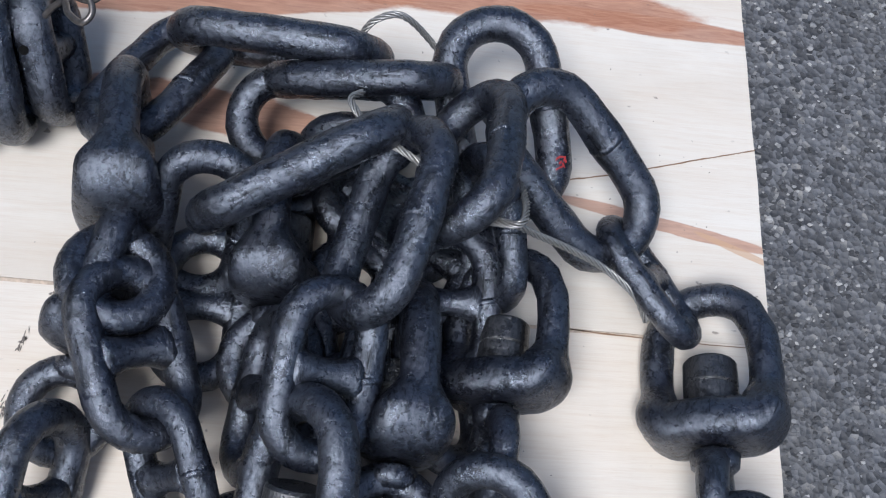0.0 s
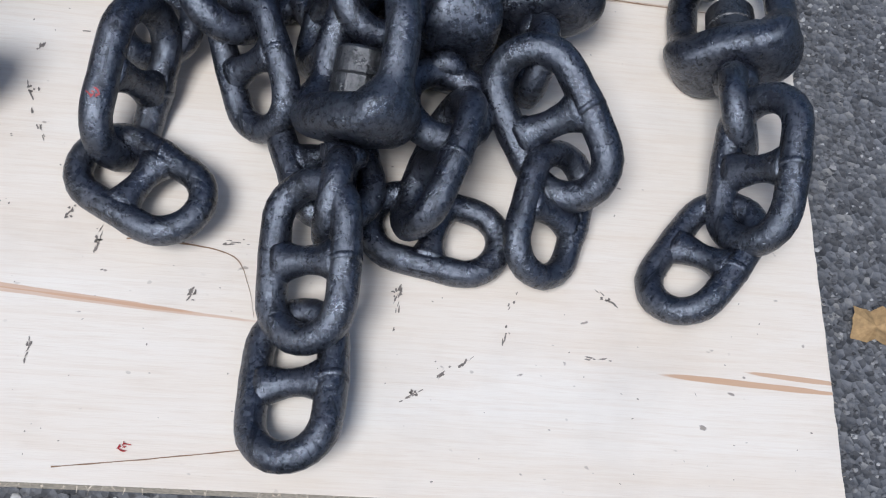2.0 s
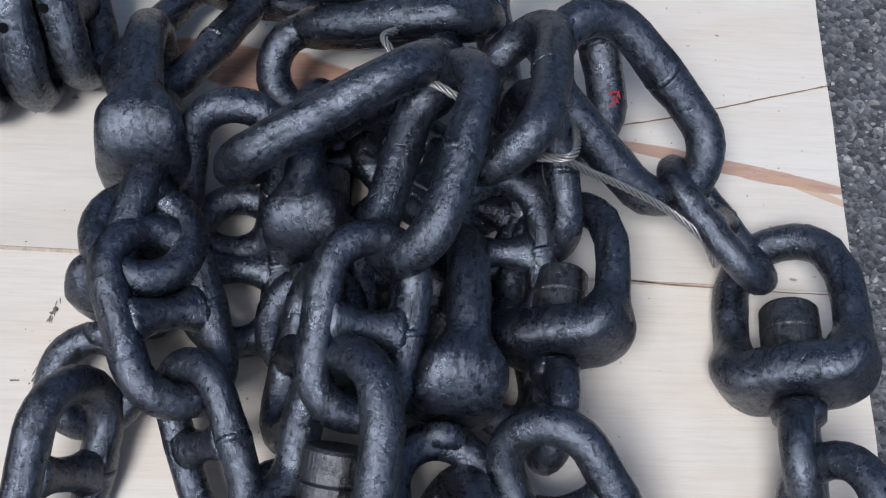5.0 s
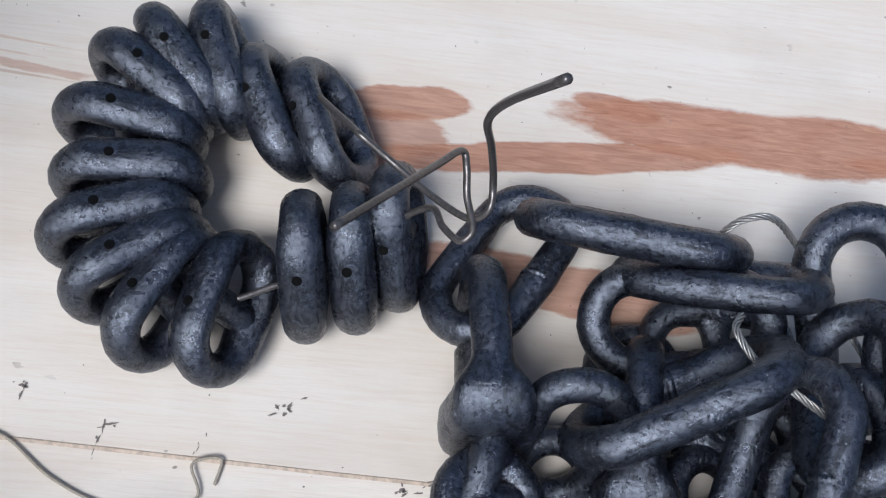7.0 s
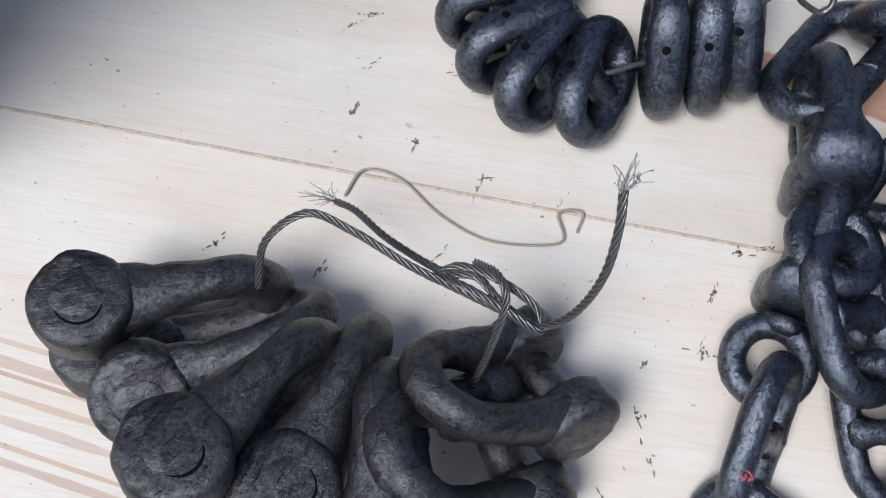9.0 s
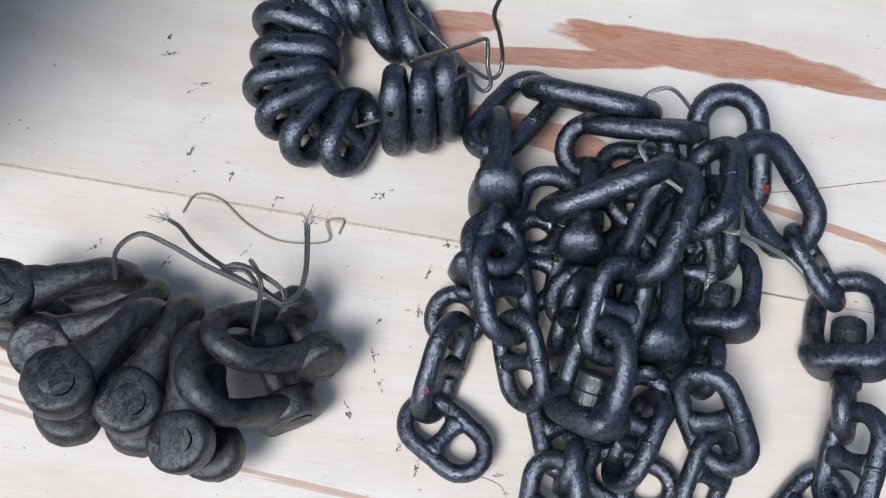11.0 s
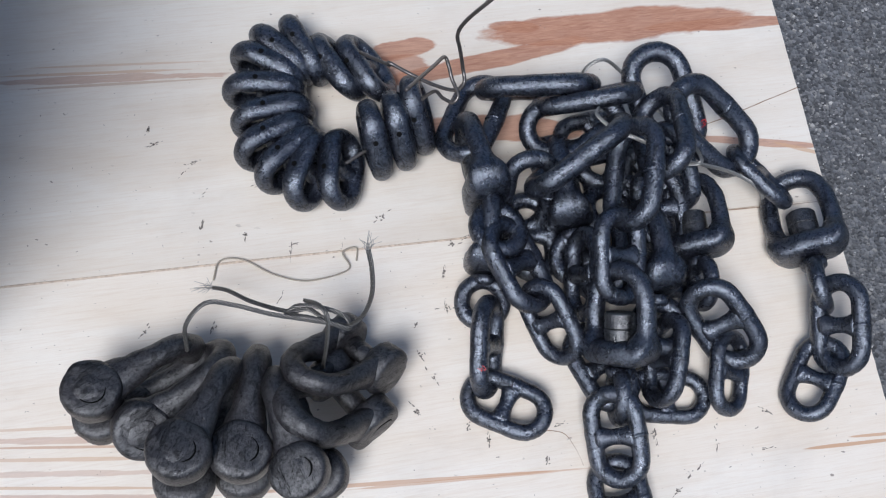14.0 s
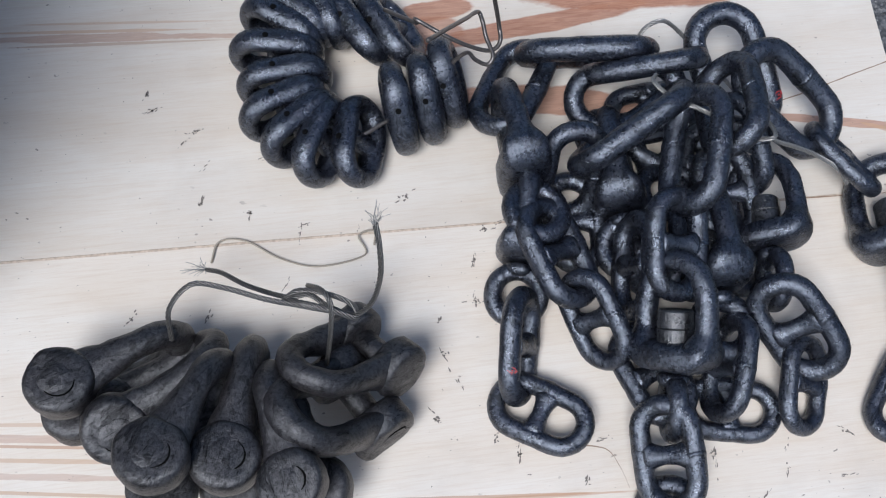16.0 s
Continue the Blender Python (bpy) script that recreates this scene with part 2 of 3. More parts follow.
def root(name, m, label, category, group=""):
    ob = new(name)
    ob.empty_display_size = 0.02
    ob.matrix_basis = m
    return tagged(ob, label, category, group)


def sweep(bm, path, radii, normal=None, sides=14, closed=False, lump=0.0, square=None):
    """A tube along path. radii: (across, along the fixed normal) for each point. lump: unevenness in metres.
    square: for each point 2 for a round section, more for a boxier one."""
    rings, count = [], len(path)
    up = Vector(normal) if normal is not None else None
    frame_n = None
    for i, p in enumerate(path):
        a = path[i - 1] if (closed or i) else path[i]
        b = path[(i + 1) % count] if (closed or i < count - 1) else path[i]
        tan = (b - a).normalized()
        if up is not None:
            side, vert = tan.cross(up).normalized(), up
        else:
            if frame_n is None:
                frame_n = tan.orthogonal().normalized()
            frame_n = (frame_n - tan * frame_n.dot(tan)).normalized()
            side, vert = tan.cross(frame_n), frame_n
        rn, rz = radii[i] if isinstance(radii[i], tuple) else (radii[i], radii[i])
        ring = []
        for k in range(sides):
            w = 2 * math.pi * k / sides
            cw, sw = math.cos(w), math.sin(w)
            if square is not None:
                cw = math.copysign(abs(cw) ** (2 / square[i]), cw)
                sw = math.copysign(abs(sw) ** (2 / square[i]), sw)
            q = p + side * (rn * cw) + vert * (rz * sw)
            if lump:
                q = q + (q - p).normalized() * lump * (noise.noise(q * 55.0) + 0.35 * noise.noise(q * 170.0))
            ring.append(bm.verts.new(q))
        rings.append(ring)
    for i in range(count if closed else count - 1):
        r, s = rings[i], rings[(i + 1) % count]
        for k in range(sides):
            bm.faces.new((r[k], r[(k + 1) % sides], s[(k + 1) % sides], s[k]))
    if not closed:
        bm.faces.new(rings[0][::-1])
        bm.faces.new(rings[-1])
    return rings


def lathe(bm, profile, origin, axis, sides=20, squash=1.0):
    """A turned solid: profile of (height, radius) along axis from origin."""
    axis = Vector(axis).normalized()
    e1 = axis.orthogonal().normalized()
    if abs(axis.z) < 0.9:
        e1 = Vector((0, 0, 1)).cross(axis).normalized()
    e2 = axis.cross(e1)
    rings = []
    for h, r in profile:
        c = Vector(origin) + axis * h
        rings.append([bm.verts.new(c + e1 * (r * math.cos(2 * math.pi * k / sides)) + e2 * (r * squash * math.sin(2 * math.pi * k / sides))) for k in range(sides)])
    for r, s in zip(rings, rings[1:]):
        for k in range(sides):
            bm.faces.new((r[k], r[(k + 1) % sides], s[(k + 1) % sides], s[k]))
    bm.faces.new(rings[0][::-1])
    bm.faces.new(rings[-1])


def oval(half_length, half_width, steps=14, straight=5):
    """Centre line of a link in the xy plane, long axis y."""
    s, pts = half_length - half_width, []
    for i in range(steps):
        w = math.pi * i / (steps - 1)
        pts.append(Vector((half_width * math.cos(w), s + half_width * math.sin(w), 0)))
    for i in range(1, straight):
        pts.append(Vector((-half_width, s - 2 * s * i / straight, 0)))
    for i in range(steps):
        w = math.pi + math.pi * i / (steps - 1)
        pts.append(Vector((half_width * math.cos(w), -s + half_width * math.sin(w), 0)))
    for i in range(1, straight):
        pts.append(Vector((half_width, -s + 2 * s * i / straight, 0)))
    return pts


def link_mesh(length, width, d, lump):
    bm = bmesh.new()
    pts = oval((length - d) / 2, (width - d) / 2)
    radii = []
    for p in pts:
        weld = 0.0010 * math.exp(-((p.y / 0.010) ** 2)) if p.x > 0 else 0.0
        radii.append((d / 2 + weld, d / 2 + weld))
    sweep(bm, pts, radii, (0, 0, 1), 16, True, lump)
    return bm


def stud_mesh(half, r_mid, r_end):
    bm = bmesh.new()
    prof = []
    for i in range(13):
        u = i / 12
        x = -half + 2 * half * u
        k = abs(2 * u - 1)
        prof.append((x, r_mid + (r_end - r_mid) * k ** 2.2))
    lathe(bm, prof, (0, 0, 0), (1, 0, 0), 16)
    for v in bm.verts:
        # the ends spread in the plane of the link and stay within the bar's thickness
        v.co.z *= 1 - 0.42 * min(1.0, abs(v.co.x) / half) ** 2
        v.co += Vector((0, 0.0006, 0.0006)) * noise.noise(v.co * 120)
    return bm


# ---- ground and board ----
TOP = 0.0
GROUND = -0.018


def ground():
    bm = bmesh.new()
    lines = sorted([-400, -60, -12, -3, -1.2, 1.6, 4, 14, 60, 400] + [-1.0 + 0.05 * i for i in range(51)])
    grid = [[bm.verts.new((x, y + 0.2, GROUND + (0.0012 * noise.noise(Vector((x * 9, y * 9, 0))) - 0.0015 if abs(x) < 2 and abs(y) < 2 else -0.0015))) for x in lines] for y in lines]
    for a, b in zip(grid, grid[1:]):
        for i in range(len(lines) - 1):
            bm.faces.new((a[i], a[i + 1], b[i + 1], b[i]))
    return tagged(part("ground", bm, ASPHALT), "rough dark grey asphalt paving round the board", "ground", kind="structure")


def edge_x(y):
    return 0.2985 + 0.034 * y


def board():
    ob = new("plywood_board")
    tagged(ob, "pale plywood sheet with rose-brown streaks lying on asphalt", "board")
    rnd = random.Random(4)
    # face veneer in two strips that meet at a fine joint
    def joint(x):
        return 0.3035 - 0.023 * (x + 0.72) / 1.0
    strips = []
    for name, low, high, z in (("veneer_strip", None, joint, 0.0), ("veneer_strip", joint, None, -0.0003)):
        bm = bmesh.new()
        xs = [-1.35 + 0.05 * i for i in range(31)] + [0.16 + 0.006 * i for i in range(21)]
        xs = [x for x in xs if x < 0.28]
        def at(x, y):
            return bm.verts.new((x, y, z))
        # outline as two rows of verts, joined in quads
        lower = [(x, (-0.1105 + 0.0028 * x + 0.0008 * noise.noise(Vector((x * 90, 0, 3)))) if low is None else low(x) + 0.0002) for x in xs]
        upper = [(x, (1.15 if high is None else high(x) - 0.0002)) for x in xs]
        cuts = 40
        cols = []
        for (x, y0), (_, y1) in zip(lower, upper):
            cols.append([at(x, y0 + (y1 - y0) * k / cuts) for k in range(cuts + 1)])
        # ragged right edge
        last = []
        for k in range(cuts + 1):
            y0, y1 = lower[-1][1], upper[-1][1]
            y = y0 + (y1 - y0) * k / cuts
            last.append(at(edge_x(y) + 0.0011 * noise.noise(Vector((0, y * 130, 1))), y))
        cols.append(last)
        for a, b in zip(cols, cols[1:]):
            for k in range(cuts):
                bm.faces.new((a[k], b[k], b[k + 1], a[k + 1]))
        strips.append(part(name, bm, PLY if low is None else PLY_UPPER, ob, smooth=False))
    # tan glue line along the joint
    bm = bmesh.new()
    xs = [-1.3 + 0.02 * i for i in range(77)]
    xs = [x for x in xs if x < 0.30]
    rows = [[bm.verts.new((x, joint(x) + d + 0.0005 * noise.noise(Vector((x * 60, d * 900, 7))), z)) for x in xs] for d, z in ((-0.0021, 0.0002), (-0.0006, 0.0004), (0.0002, 0.0004), (0.0009, -0.0002))]
    for a, b in zip(rows, rows[1:]):
        for k in range(len(xs) - 1):
            bm.faces.new((a[k], a[k + 1], b[k + 1], b[k]))
    part("glue_line", bm, GLUE, ob, "tan glue line between the veneer strips", smooth=False)
    bm = bmesh.new()
    core = [(-1.35, -0.112), (0.294, -0.1085), (0.3375, 1.148), (-1.35, 1.148)]
    lo = [bm.verts.new((x, y, GROUND + 0.0005)) for x, y in core]
    hi = [bm.verts.new((x, y, -0.0009)) for x, y in core]
    bm.faces.new(hi)
    bm.faces.new(lo[::-1])
    for i in range(4):
        bm.faces.new((lo[i], lo[(i + 1) % 4], hi[(i + 1) % 4], hi[i]))
    part("plywood_core", bm, EDGE, ob, "raw layered plywood edge", smooth=False)
    # torn fibres along the sawn edges
    bm = bmesh.new()
    for i in range(420):
        if i < 300:
            y = rnd.uniform(-0.11, 0.75)
            p, out = Vector((edge_x(y) - 0.001, y, -0.001 - rnd.random() * 0.006)), Vector((1, rnd.uniform(-1.2, 1.2), rnd.uniform(-0.3, 0.25)))
        else:
            x = rnd.uniform(-0.5, 0.29)
            p, out = Vector((x, -0.110 + 0.0028 * x, -0.001 - rnd.random() * 0.006)), Vector((rnd.uniform(-1.5, 1.5), -1, rnd.uniform(-0.3, 0.25)))
        q = p + out.normalized() * rnd.uniform(0.0015, 0.006)
        w = Vector((0, 0, 1)).cross(out).normalized() * rnd.uniform(0.0002, 0.0006)
        a = [bm.verts.new(p + w), bm.verts.new(p - w), bm.verts.new(q), bm.verts.new(p + Vector((0, 0, -0.0006)))]
        for f in ((0, 1, 2), (1, 3, 2), (3, 0, 2), (0, 3, 1)):
            bm.faces.new([a[k] for k in f])
    tagged(part("edge_splinter", bm, EDGE, ob, smooth=False), kind="stuff")
    return ob


ground()
BOARD = board()


# Unseen block, added only to cast soft shade over the board's left side.
def shade_block():
    bm = bmesh.new()
    bmesh.ops.create_cube(bm, size=1.0)
    bmesh.ops.scale(bm, vec=(0.12, 0.80, 0.90), verts=bm.verts)
    bmesh.ops.bevel(bm, geom=bm.edges[:], offset=0.006, segments=2, affect="EDGES")
    ob = part("shade_block_west", bm, plain("shade_block_grey", (0.24, 0.23, 0.22), 0.85, 0.0, 60), None, smooth=False)
    ob.location = (-0.850, 0.56, 0.432)
    tagged(ob, "plain grey block out of view, added to shade the board's left side", "wall", kind="structure")


shade_block()


# ---- chain pieces ----
CHAIN = "chain pieces heaped on the board"


def weld_bead(ob, across, r):
    """The low ridge where the bar was welded shut."""
    bm = bmesh.new()
    ring = [Vector((across + r * math.cos(w), 0.0012 * math.sin(2 * w), r * math.sin(w))) for w in (2 * math.pi * k / 18 for k in range(18))]
    sweep(bm, ring, [(0.0007, 0.0026)] * 18, (0, 1, 0), 6, True, 0.0004)
    part("weld_bead", bm, STEEL, ob)


def stud_link(x, y, z, rx, ry, rz, size=1.0):
    ob = root("stud_link", pose(x, y, z, rx, ry, rz) @ Matrix.Scale(size, 4), "black-painted forged steel chain link with a cross stud", "chain link", CHAIN)
    body = part("link_body", link_mesh(0.112, 0.0685, 0.0195, 0.0008), STEEL, ob)
    weld_bead(body, 0.0245, 0.0103 - 0.0001)
    part("stud", stud_mesh(0.0210, 0.0086, 0.0168), STEEL, ob)
    return ob


def open_link(x, y, z, rx, ry, rz, size=1.0):
    ob = root("open_link", pose(x, y, z, rx, ry, rz) @ Matrix.Scale(size, 4), "large open black-painted steel chain link, studless", "chain link", CHAIN)
    body = part("link_body", link_mesh(0.136, 0.080, 0.0225, 0.0010), STEEL, ob)
    weld_bead(body, 0.02875, 0.0117)
    return ob


def swivel(x, y, z, rx, ry, rz, eye=90, size=1.0):
    """Box swivel: a bow that swells into a bell, a headed pin through it and an eye that turns on the pin."""
    ob = root("chain_swivel", pose(x, y, z, rx, ry, rz) @ Matrix.Scale(size, 4), "black-painted forged steel box swivel with pin and eye", "swivel", CHAIN)
    bm = bmesh.new()
    pts, radii = [], []
    top, half, low = 0.050, 0.034, -0.045
    outline = []
    for i in range(13):
        w = math.pi * i / 12
        outline.append((half * math.cos(w) * 0.92 if 0 < i < 12 else half * math.cos(w), top - 0.030 + 0.030 * math.sin(w) ** 0.85))
    for i in range(1, 14):
        outline.append((-half - 0.002 * math.sin(math.pi * i / 14), top - 0.030 - (top - 0.030 - low - 0.012) * i / 14))
    for i in range(9):
        w = math.pi + math.pi / 2 * i / 8
        outline.append((-half + 0.012 + 0.012 * math.cos(w), low + 0.012 + 0.012 * math.sin(w)))
    for i in range(1, 6):
        outline.append((-half + 0.012 + (2 * half - 0.024) * i / 6, low))
    for i in range(9):
        w = -math.pi / 2 + math.pi / 2 * i / 8
        outline.append((half - 0.012 + 0.012 * math.cos(w), low + 0.012 + 0.012 * math.sin(w)))
    for i in range(1, 14):
        outline.append((half + 0.002 * math.sin(math.pi * i / 14), low + 0.012 + (top - 0.030 - low - 0.012) * i / 14))
    boxy = []
    for ax, ay in outline:
        u = min(1.0, max(0.0, (0.031 - (ay - low)) / 0.025))
        flare = u * u * (3 - 2 * u)
        pts.append(Vector((ax, ay, 0)))
        radii.append((0.0113 + 0.0042 * flare, 0.0121 + 0.0165 * flare * math.sqrt(max(0.0, 1 - (ax / 0.047) ** 2))))
        boxy.append(2.0 + 1.3 * flare)
    sweep(bm, pts, radii, (0, 0, 1), 20, True, 0.0009, boxy)
    part("swivel_body", bm, STEEL, ob)
    bm = bmesh.new()
    lathe(bm, [(0, 0.0150), (0.004, 0.0180), (0.0170, 0.0182), (0.0178, 0.0170), (0.0190, 0.0182), (0.0345, 0.0178), (0.0365, 0.0162), (0.0367, 0.002)], (0, low + 0.010, 0), (0, 1, 0), 28)
    part("pin_head", bm, PIN, ob, "turned pin head", smooth=False)
    bm = bmesh.new()
    m = pose(0, 0, 0, 0, eye, 0).to_3x3()
    lathe(bm, [(0.0, 0.012), (0.002, 0.0165), (0.010, 0.0155), (0.014, 0.011)], (0, low - 0.017, 0), (0, -1, 0), 20)
    ring = [m @ (p + Vector((0, low - 0.051, 0))) for p in oval(0.0268, 0.0256, 13, 2)]
    sweep(bm, ring, [(0.0103, 0.0102)] * len(ring), m @ Vector((0, 0, 1)), 16, True, 0.0006)
    part("swivel_eye", bm, STEEL, ob)
    return ob


def joining_link(x, y, z, turn, lean, pitch=0):
    """Kenter-type joining link standing on its long side, long axis turned to turn degrees."""
    ob = root("joining_link", pose(x, y, z, 0, pitch, turn) @ pose(0, 0, 0, lean, 0, 0) @ pose(0, 0, 0, 90, 0, 0) @ pose(0, 0, 0, 0, 0, 90),
              "stubby oval black-painted joining link threaded on iron wire", "joining link", "joining links threaded on a wire")
    bm = bmesh.new()
    pts = oval(0.0405, 0.0225, 13, 4)
    radii = [(0.0108, 0.0152 - 0.003 * (abs(p.y) / 0.0405) ** 2) for p in pts]
    sweep(bm, pts, radii, (0, 0, 1), 16, True, 0.0007)
    body = part("link_body", bm, STEEL, ob)
    bm = bmesh.new()
    lathe(bm, [(-0.020, 0.013), (-0.012, 0.0105), (0.012, 0.0105), (0.020, 0.013)], (0, 0, 0), (1, 0, 0), 14)
    part("centre_stud", bm, STEEL, ob)
    bm = bmesh.new()
    lathe(bm, [(0.0, 0.0031), (0.0018, 0.0031)], (0.0322, 0.010, 0.002), (1, 0, 0), 14)
    part("pin_hole", bm, HOLE, body, "dark tapered-pin hole", smooth=False)
    return ob


def d_shackle(x, y, z, rx, ry, rz, size=1.0):
    ob = root("d_shackle", pose(x, y, z, rx, ry, rz) @ Matrix.Scale(size, 4), "dull black forged steel D-shackle with heavy round lugs", "shackle", "shackles tied with wire rope")
    bm = bmesh.new()
    pts, radii = [], []
    for i in range(8):
        u = i / 7
        pts.append(Vector((0.034 - 0.001 * u, 0.006 + 0.068 * u, 0)))
        radii.append((0.0135, 0.0135 + 0.0145 * (1 - u) ** 1.4))
    for i in range(1, 16):
        w = math.pi * i / 16
        pts.append(Vector((0.033 * math.cos(w), 0.074 + 0.041 * math.sin(w), 0)))
        radii.append((0.0138, 0.0138))
    for i in range(8):
        u = 1 - i / 7
        pts.append(Vector((-0.034 + 0.001 * u, 0.006 + 0.068 * u, 0)))
        radii.append((0.0135, 0.0135 + 0.0145 * (1 - u) ** 1.4))
    sweep(bm, pts, radii, (0, 0, 1), 20, False, 0.0019)
    part("bow", bm, MATT, ob)
    for s in (1, -1):
        bm = bmesh.new()
        lathe(bm, [(-0.0155, 0.018), (-0.0150, 0.0265), (-0.011, 0.0305), (-0.002, 0.0313), (0.006, 0.0315), (0.0105, 0.0308), (0.0138, 0.0290), (0.0155, 0.0262), (0.0160, 0.0225), (0.0162, 0.019)], (0.034 * s, 0, 0), (s, 0, 0), 34, 1.04)
        for v in bm.verts:
            v.co += v.co.normalized() * (0.0020 * noise.noise(v.co * 60 + Vector((x, y, z)) * 40) + 0.0009 * noise.noise(v.co * 190))
        lug = part("lug", bm, MATT, ob)
        bm = bmesh.new()
        lathe(bm, [(0.0, 0.0178), (0.0012, 0.0176), (0.0026, 0.0150), (0.0032, 0.006)], (0.0479 * s, -0.001, 0), (s, 0, 0), 22, 0.78)
        for v in bm.verts:
            v.co += Vector((s, 0, 0)) * 0.0010 * noise.noise(v.co * 140 + Vector((x, y, z)) * 30)
        part("pin_end", bm, MATT, lug, "oval pin end set in the lug")
        bm = bmesh.new()
        start = 200 + 60 * noise.noise(Vector((x * 30, y * 30, s)))
        arc = [Vector((0.0499 * s, -0.001 + 0.0150 * math.cos(radians(start + 11 * k)), 0.0188 * math.sin(radians(start + 11 * k)))) for k in range(13)]
        sweep(bm, arc, [0.0009 * math.sin(math.pi * (k + 0.5) / 13) + 0.0002 for k in range(13)], None, 6)
        part("pin_seam", bm, HOLE, lug, "dark crack round the pin end")
    bm = bmesh.new()
    lathe(bm, [(-0.03, 0.0155), (0.03, 0.0155)], (0, 0, 0), (1, 0, 0), 18, 0.78)
    part("pin", bm, MATT, ob)
    return ob


# -- chain pieces --
open_link(0.1466, 0.3638, 0.0770, 27.6, -7.6, 46.7, size=1.099)
stud_link(0.2047, 0.3051, 0.0418, 10.0, 48.3, 43.9, size=0.945)
swivel(0.2465, 0.2519, 0.0324, -7.2, -32.0, -1.0, eye=94, size=0.992)
stud_link(0.2399, 0.1029, 0.0578, 28.9, -51.4, -31.1, size=1.078)
stud_link(0.2082, 0.0525, 0.0250, 9.2, -26.4, -40.6, size=0.968)
swivel(0.1041, 0.2634, 0.0490, -3.1, -35.0, -5.2, eye=132, size=0.904)
stud_link(0.0905, 0.3225, 0.0672, 64.7, -56.7, -48.2, size=0.998)
stud_link(0.1017, 0.1232, 0.0594, 33.5, -41.0, 9.7, size=1.095)
stud_link(0.1061, 0.0737, 0.0282, 15.0, 32.7, -6.0, size=0.910)
open_link(0.0202, 0.2967, 0.1189, 16.0, -52.3, -28.5, size=1.008)
stud_link(-0.0112, 0.2100, 0.0954, 20.2, 19.7, -0.2, size=1.010)
swivel(-0.0226, 0.1470, 0.0836, 35.7, -44.1, -34.4, eye=138, size=0.960)
stud_link(-0.0478, 0.0191, 0.0453, 19.9, -32.6, -10.7, size=1.030)
stud_link(-0.0520, -0.0501, 0.0209, -4.4, -24.0, -0.0, size=1.001)
swivel(0.0379, 0.2299, 0.0487, -11.9, -77.5, 7.7, eye=86, size=0.995)
stud_link(0.0303, 0.0968, 0.0427, 24.4, -63.0, -41.2)
stud_link(0.0318, 0.0609, 0.0128, -0.1, -5.0, 77.9, size=0.930)
open_link(-0.1303, 0.4299, 0.0362, -4.0, -24.1, -30.1, size=0.968)
open_link(-0.0495, 0.4501, 0.0600, -18.9, 64.6, 64.6, size=1.140)
swivel(-0.1416, 0.3657, 0.0542, -103.4, -82.8, 107.6, eye=104, size=1.000)
stud_link(-0.1201, 0.2271, 0.0600, 11.9, 24.6, 24.0, size=1.070)
stud_link(-0.0924, 0.1585, 0.0465, 30.2, -50.0, -4.4, size=0.956)
swivel(-0.0386, 0.3284, 0.0430, 155.7, -74.8, -157.8, eye=85, size=0.970)
stud_link(-0.0438, 0.2071, 0.0560, 148.8, 62.9, 141.3, size=0.999)
stud_link(-0.0416, 0.1027, 0.0289, -0.5, 3.1, 18.2, size=1.000)
swivel(-0.1394, 0.2841, 0.0394, 114.3, -79.0, -129.4, eye=90, size=0.920)
stud_link(-0.1687, 0.1432, 0.0362, 43.6, 55.0, 28.5, size=1.064)
stud_link(-0.1567, 0.0781, 0.0190, -9.6, -4.1, 56.8, size=0.972)
open_link(0.0043, 0.4217, 0.0705, -38.2, 51.4, 49.7, size=1.020)
open_link(-0.0319, 0.3363, 0.0979, 142.0, 62.6, 81.3, size=1.115)
open_link(0.0999, 0.4078, 0.0685, 18.6, -7.4, 8.6, size=1.100)
open_link(0.0686, 0.3454, 0.1128, -26.9, -47.5, 10.1, size=0.986)
open_link(-0.0894, 0.3149, 0.0532, 60.6, 5.6, -5.7, size=0.908)
open_link(-0.0172, 0.3949, 0.0586, 171.1, -20.1, 93.6, size=0.973)
stud_link(-0.0872, 0.2759, 0.0143, 5.1, 0.2, -0.3)
stud_link(0.0681, 0.2768, 0.0486, 11.6, -5.4, 0.3, size=0.984)
d_shackle(-0.5933, 0.1375, 0.0591, -133.2, -82.8, 67.9, size=0.991)
d_shackle(-0.5547, 0.1153, 0.0499, 10.4, -57.2, -68.3, size=0.978)
d_shackle(-0.5095, 0.0495, 0.1039, -110.7, -77.9, 78.6, size=0.994)
d_shackle(-0.4511, 0.0494, 0.0756, -95.9, -84.0, 80.9, size=0.999)
d_shackle(-0.3841, 0.0251, 0.0900, -178.3, -70.3, -170.8, size=0.922)
d_shackle(-0.3097, 0.1521, 0.0534, 138.6, -17.7, -51.6, size=0.891)
d_shackle(-0.3308, 0.1082, 0.0389, 128.4, -3.2, -58.7, size=0.999)
joining_link(-0.2498, 0.5131, 0.0370, -66.0, 40)
joining_link(-0.2842, 0.5194, 0.0370, -65.0, 32)
joining_link(-0.3210, 0.5466, 0.0370, -70.0, 16)
joining_link(-0.3484, 0.5428, 0.0370, -50.0, 8)
joining_link(-0.3677, 0.5243, 0.0370, -35.0, -8)
joining_link(-0.3761, 0.4936, 0.0370, -9.0, -10)
joining_link(-0.3704, 0.4593, 0.0370, 5.0, -12)
joining_link(-0.3727, 0.4277, 0.0370, 20.0, -16)
joining_link(-0.3572, 0.4025, 0.0370, 36.0, -20)
joining_link(-0.3366, 0.3846, 0.0370, 62.0, -30)
joining_link(-0.3005, 0.3817, 0.0370, 77.0, -38)
